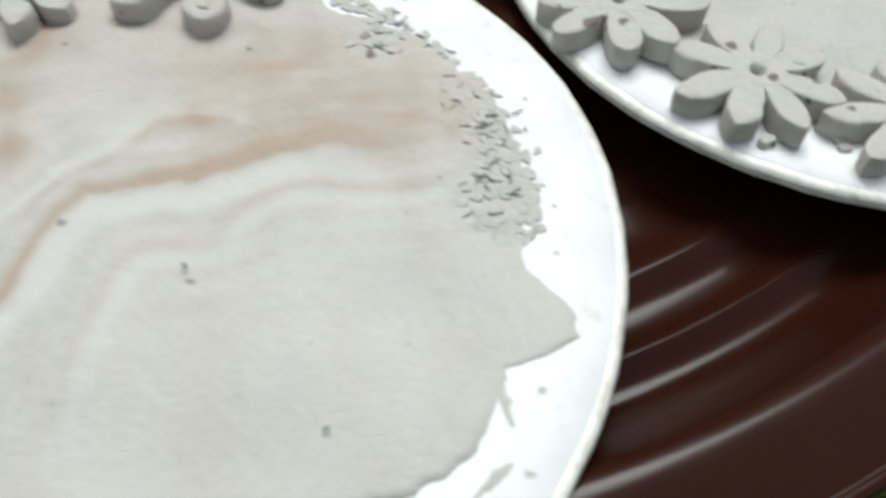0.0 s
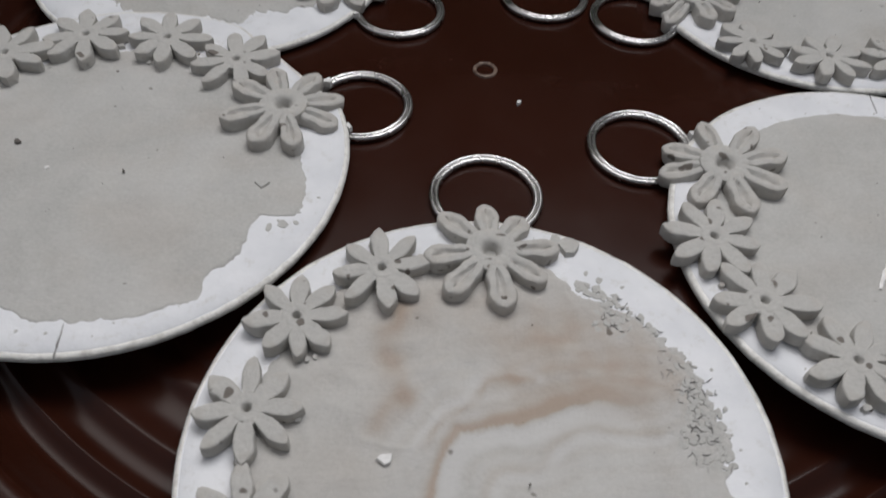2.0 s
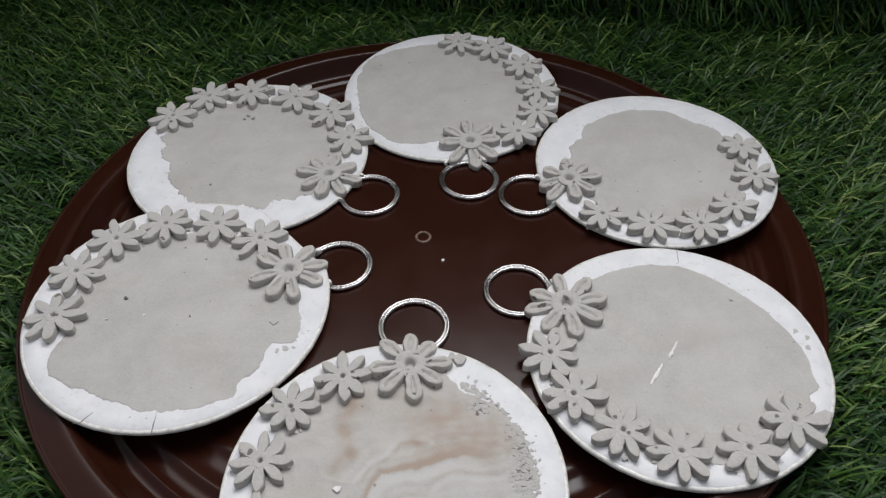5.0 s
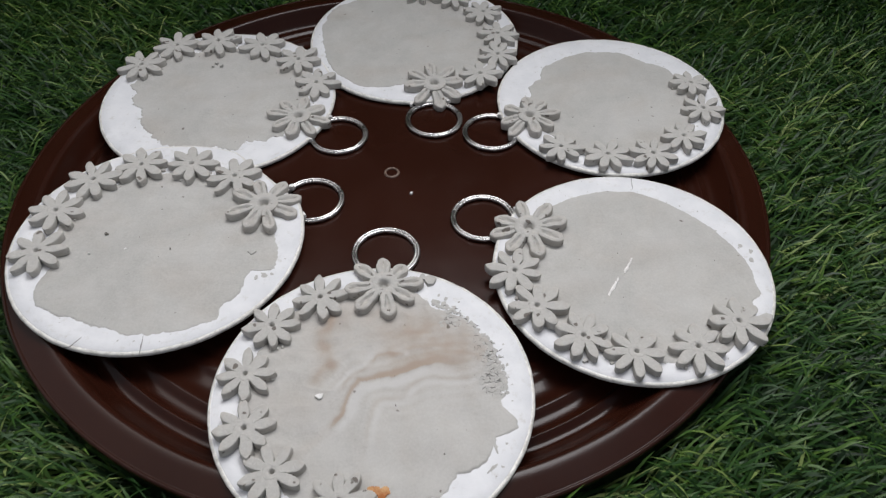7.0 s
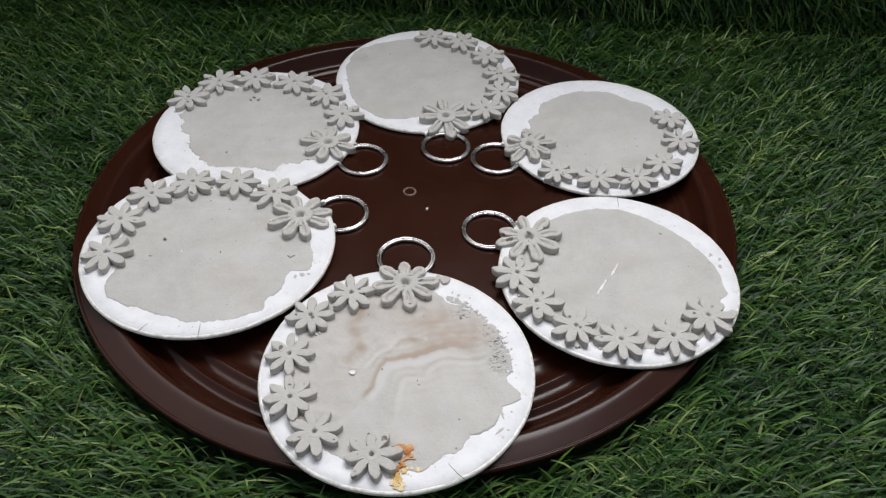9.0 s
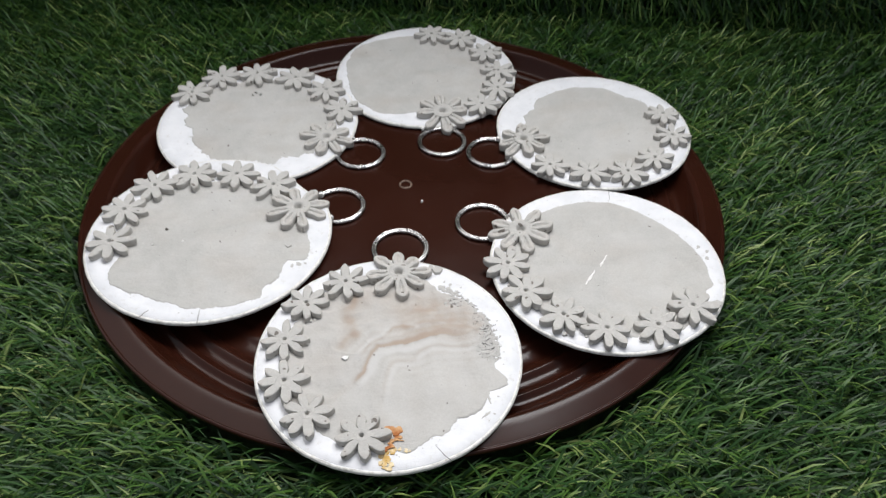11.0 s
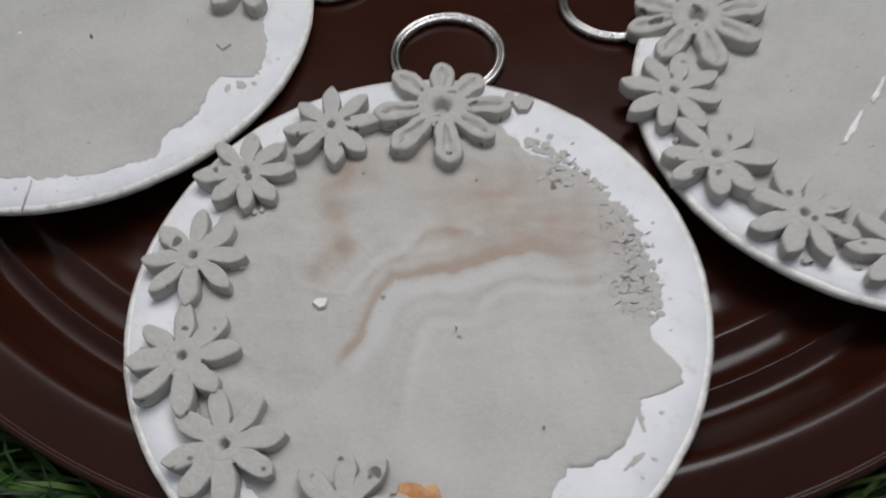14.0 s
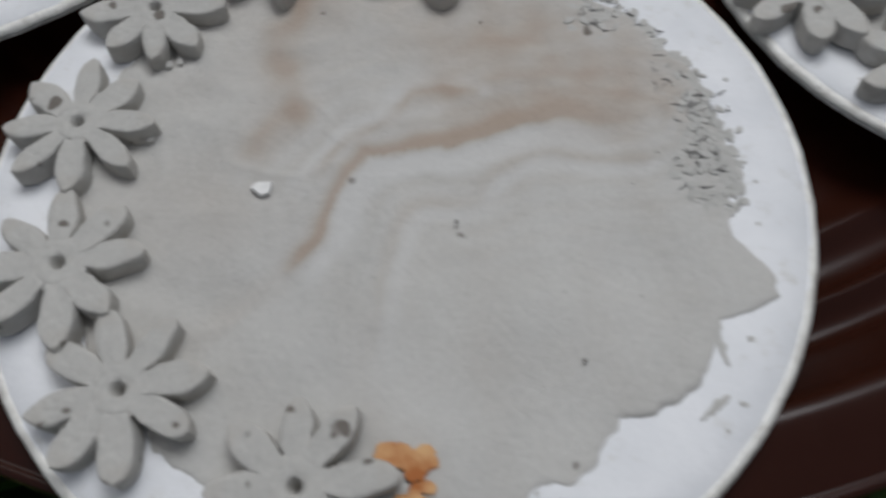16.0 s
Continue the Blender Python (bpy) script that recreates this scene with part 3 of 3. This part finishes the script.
B, rnd_b = ornament(0.1280, -0.0832, 0.0725, [(152, 0.0582), (-176, 0.0621), (-152, 0.0597), (-125, 0.0567), (-99, 0.0571), (-69, 0.0577), (-42, 0.0589)], [9, 31, 39, 19, 42, 39, 42],
                    [(-176, 79), (-150, 81), (-111, 81), (-81, 84), (-59, 90), (-41, 89), (-23, 85), (-17, 90), (-11, 86), (-6, 86), (5, 84), (21, 79), (43, 76), (58, 77), (79, 81), (110, 81), (132, 82), (152, 81)], (0.0527, -0.0408), 2,
                    "round white ornament with smooth grey clay scratched white", None, 0.007, tilt=(-33, 0.4), sizes=(1.06, 1.10))
C, rnd_c = ornament(-0.1237, -0.0578, 0.0775, [(22, 0.058), (53, 0.056), (83, 0.0559), (112, 0.0586), (138, 0.0615), (165, 0.061), (-166, 0.0607)], [21, 16, 5, 14, 24, 44, 13],
                    [(-165, 69), (-155, 72), (-150, 79), (-142, 87), (-136, 89), (-117, 82), (-104, 81), (-96, 83), (-91, 85), (-74, 87), (-54, 90), (-51, 84), (-39, 83), (-31, 76), (-25, 77), (-21, 90), (-14, 87), (-1, 81), (20, 77), (54, 74), (82, 66), (112, 67), (139, 71), (168, 74)], (-0.0449, -0.0248), 3,
                    "round white ornament with plain grey clay and cracked rim", None, 0.014, tilt=(-177, 1.1), lift=0.0043, sizes=(1.10, 1.15), cut=(44, 0.92))
D, rnd_d = ornament(-0.1149, 0.0703, 0.0758, [(-24, 0.0602), (10, 0.0638), (38, 0.061), (69, 0.0592), (100, 0.0607), (125, 0.0669), (151, 0.0656)], [36, 40, 3, 15, 16, 13, 18],
                    [(-177, 74), (-164, 65), (-147, 69), (-129, 70), (-113, 72), (-84, 68), (-69, 73), (-62, 67), (-50, 75), (-41, 79), (-25, 79), (11, 79), (38, 77), (68, 73), (99, 74), (125, 80), (151, 80), (168, 84), (175, 72)], (-0.0343, 0.0346), 4,
                    "round white ornament with grey clay brushed thin at its edge", None, 0.028, tilt=(110, 1.2), lift=0.0028, sizes=(1.08, 1.18))
E, rnd_e = ornament(0.1410, 0.0633, 0.0734, [(-160, 0.0582), (-127, 0.0637), (-101, 0.0603), (-75, 0.061), (-49, 0.0578), (-16, 0.0589), (12, 0.0565)], [6, 41, 22, 30, 4, 40, 43],
                    [(-160, 75), (-126, 76), (-100, 73), (-75, 75), (-50, 73), (-19, 75), (11, 73), (33, 76), (42, 76), (53, 71), (71, 77), (95, 77), (122, 74), (138, 74), (150, 67), (163, 74), (171, 70)], (0.0622, 0.0364), 5,
                    "round white ornament with pale grey clay, wide white rim", tilt=(24, 0.8), sizes=(1.00, 1.04))
F, rnd_f = ornament(0.0126, 0.1404, 0.0746, [(-77, 0.0609), (-48, 0.0671), (-25, 0.0643), (-2, 0.0598), (27, 0.0571), (59, 0.0561), (86, 0.0559)], [8, 45, 16, 44, 31, 10, 10],
                    [(-169, 87), (-150, 90), (-134, 91), (-120, 90), (-106, 81), (-97, 74), (-76, 77), (-48, 81), (-25, 80), (0, 77), (26, 73), (59, 73), (86, 76), (100, 80), (119, 85), (140, 94), (151, 97), (162, 93), (177, 90)], (0.0259, 0.0501), 6,
                    "round white ornament with grey clay reaching its rim", None, 0.014, tilt=(85, 2.0), lift=0.0036, sizes=(1.06, 1.09))

# one ornament's crackled clay, rust mark, chip and tail of clay
scale_spots = []
for _ in range(260):
    a = rnd_a.uniform(-6, 54)
    r = (reach_at(((-180, 80), (0, 82), (25, 80), (50, 76), (180, 80)), a) + rnd_a.gauss(-0.055, 0.032)) * 0.0741
    if r < 0.0625:
        scale_spots.append((r * math.cos(radians(a)), r * math.sin(radians(a)), rnd_a.uniform(0.0004, 0.0016)))
torn = []
for _ in range(90):
    a = rnd_a.uniform(-3, 60)
    r = (0.80 - 0.0010 * max(0.0, a - 20) + rnd_a.gauss(0.012, 0.014)) * 0.0741
    torn.append((r * math.cos(radians(a)), r * math.sin(radians(a)), rnd_a.uniform(0.0006, 0.0017)))
flakes("torn_clay", A, CLAY, torn, TALL, rnd_a, 0.00035, "torn edge of the clay skin")["kind"] = "stuff"
flakes("crackled_clay", A, CLAY, scale_spots, TALL + 0.0002, rnd_a, 0.00008, "flaking scales of dried clay")["kind"] = "stuff"
loose = []
for _ in range(150):
    a, r = radians(rnd_a.uniform(-4, 52)), rnd_a.gauss(0.735, 0.035) * 0.0741
    loose.append((r * math.cos(a), r * math.sin(a), rnd_a.uniform(0.0004, 0.0014)))
flakes("clay_scale", A, CLAY, loose, TALL + 0.0004, rnd_a, 0.00009, "lifted scales of drying clay")["kind"] = "stuff"
rnd_rust = random.Random(8)
rust = [(rnd_rust.uniform(0.0006, 0.0082), rnd_rust.uniform(-0.0506, -0.0484), rnd_rust.uniform(0.0010, 0.0019)) for _ in range(30)]
rust += [(0.0078 - 0.0050 * k / 17 + rnd_rust.gauss(0, 0.0009), -0.0510 - 0.0085 * k / 17 + rnd_rust.gauss(0, 0.0006), rnd_rust.uniform(0.0009, 0.0017)) for k in range(22)]
rust += [(0.0060 + 0.0042 * k / 7, -0.0556 - 0.0006 * k / 7, 0.0010 - 0.0007 * k / 7) for k in range(8)]
flakes("rust_stain", A, RUST, rust, TALL + 0.0012, rnd_rust, 0.00015, "orange-brown rust stain")
ochre = [(0.0020 + rnd_rust.gauss(0, 0.0016), rnd_rust.uniform(-0.0725, -0.0605), rnd_rust.uniform(0.0009, 0.0018)) for _ in range(34)]
ochre += [(0.0040 + rnd_rust.uniform(-0.0020, 0.0100), -0.0612 + rnd_rust.gauss(0, 0.0008), rnd_rust.uniform(0.0006, 0.0012)) for _ in range(12)]
flakes("ochre_stain", A, OCHRE, [p for p in ochre if math.hypot(p[0], p[1]) < 0.0720], TALL + 0.00045, rnd_rust, 0.0001, "yellow-brown water stain")
flakes("plaster_chip", A, WHITE, [(-0.0238, -0.0044, 0.0021)], TALL + 0.0010, rnd_a, 0.0006, "loose chip of white plaster")
each("clay_crumb", A, CLAY, [(0.0270, 0.0640, 0.0042), (0.0225, 0.0655, 0.0030)], TALL, rnd_a, 0.0016, "torn lump of clay")
each("pebble", A, DARK, [(0.0108, -0.0098, 0.0004), (0.0320, -0.0337, 0.0003)], TALL + 0.0010, rnd_a, 0.0005, "dark speck in the clay")
for _ in range(60):
    a, r = radians(rnd_a.uniform(-4, 50)), rnd_a.gauss(0.745, 0.045) * 0.0741
    x, y, t = r * math.cos(a), r * math.sin(a), rnd_a.uniform(0, 6.3)
    u, w = rnd_a.uniform(0.0006, 0.0014), rnd_a.uniform(-0.0005, 0.0005)
    stroke("crack", A, CRACK, [(x - u * math.cos(t), y - u * math.sin(t)), (x + w, y + w), (x + u * math.cos(t), y + u * math.sin(t))], 0.00013, TALL + 0.0005, rnd_a)
each("clay_smear", A, CLAY, [(0.0345, 0.0520, 0.0017), (0.0385, 0.0465, 0.0014), (0.0310, 0.0545, 0.0012), (0.0290, 0.0500, 0.0022), (0.0410, 0.0500, 0.0008), (0.0350, 0.0470, 0.0018)], TALL, rnd_a, 0.00016, "smear of grey clay")
stroke("clay_smear", A, CLAY, [(0.0545, -0.0240), (0.0538, -0.0275), (0.0541, -0.0305), (0.0549, -0.0335)], 0.0010, TALL, rnd_a, 0.0004, "smear of grey clay")
stroke("clay_smear", A, CLAY, [(0.0545, -0.0382), (0.0522, -0.0398), (0.0498, -0.0424)], 0.0008, TALL, rnd_a, 0.0004, "smear of grey clay")
stroke("clay_smear", A, CLAY, [(0.0560, -0.0390), (0.0572, -0.0398)], 0.0006, TALL, rnd_a, 0.0003, "smear of grey clay")
stroke("crack", A, CRACK, [(0.026, -0.058), (0.031, -0.064), (0.034, -0.0665)], 0.00024, TALL, rnd_a)
stroke("scratch", B, WHITE, [(0.0012, 0.0055), (-0.0025, -0.0010), (-0.0048, -0.0048)], 0.0008, TALL + 0.0010, rnd_b, label="white scratch in the clay")
stroke("scratch", B, WHITE, [(-0.0085, -0.0080), (-0.0110, -0.0120), (-0.0155, -0.0200)], 0.0008, TALL + 0.0010, rnd_b, label="white scratch in the clay")
each("clay_smear", B, CLAY, [(0.064, 0.004, 0.0022), (0.0655, 0.010, 0.0018), (0.061, 0.014, 0.0016), (0.058, -0.036, 0.006), (0.052, -0.042, 0.005)], TALL, rnd_b, 0.0002, "smear of grey clay")
stroke("crack", B, CRACK, [(0.012, 0.060), (0.0125, 0.066), (0.013, 0.071)], 0.00026, TALL, rnd_b)
stroke("crack", C, CRACK, [(-0.0209, -0.0675), (-0.0249, -0.0730), (-0.0278, -0.0736)], 0.0003, TALL, rnd_c)
stroke("crack", C, CRACK, [(0.0082, -0.0665), (0.0085, -0.0715), (0.0089, -0.0775)], 0.0003, TALL, rnd_c)
each("clay_smear", C, CLAY, [(0.0628, -0.0221, 0.0026), (0.0603, -0.0277, 0.0020), (0.0563, -0.0297, 0.0018), (0.0642, -0.0271, 0.0014)], TALL, rnd_c, 0.0002, "smear of grey clay")
each("pebble", C, DARK, [(0.0085, -0.0102, 0.0006), (-0.0279, 0.0006, 0.0012)], TALL + 0.0010, rnd_c, 0.0005, "dark speck in the clay")
each("plaster_chip", C, WHITE, [(-0.0150, -0.0101, 0.0010), (-0.0333, -0.0135, 0.0008)], TALL + 0.0006, rnd_c, 0.0004, "loose chip of white plaster")
# raised crumb standing in for a brown-ringed pit in the clay
each("clay_crumb", C, CLAY, [(0.0518, -0.0118, 0.0024)], TALL + 0.0004, rnd_c, 0.0008, "torn lump of clay")
each("clay_crumb", D, CLAY, [(-0.0082, 0.0372, 0.0022), (-0.0043, 0.0343, 0.0014), (-0.0102, 0.0333, 0.0012)], TALL + 0.0007, rnd_d, 0.0012, "torn lump of clay")

# loose crumbs on the tray and beside it
rnd = random.Random(42)
for x, y, z, r in ((0.0119, -0.0186, 0.0, 0.0015), (0.0457, 0.2170, 0.0019, 0.0016), (0.0480, 0.2185, 0.0017, 0.0012)):
    c = flakes("plaster_crumb", None, WHITE, [(0, 0, r)], 0.0002, rnd, 0.0010)
    c.location = (x, y, z)
    tagged(c, "tiny white plaster crumb lying on the brown tray", "crumb", group="plaster crumbs")
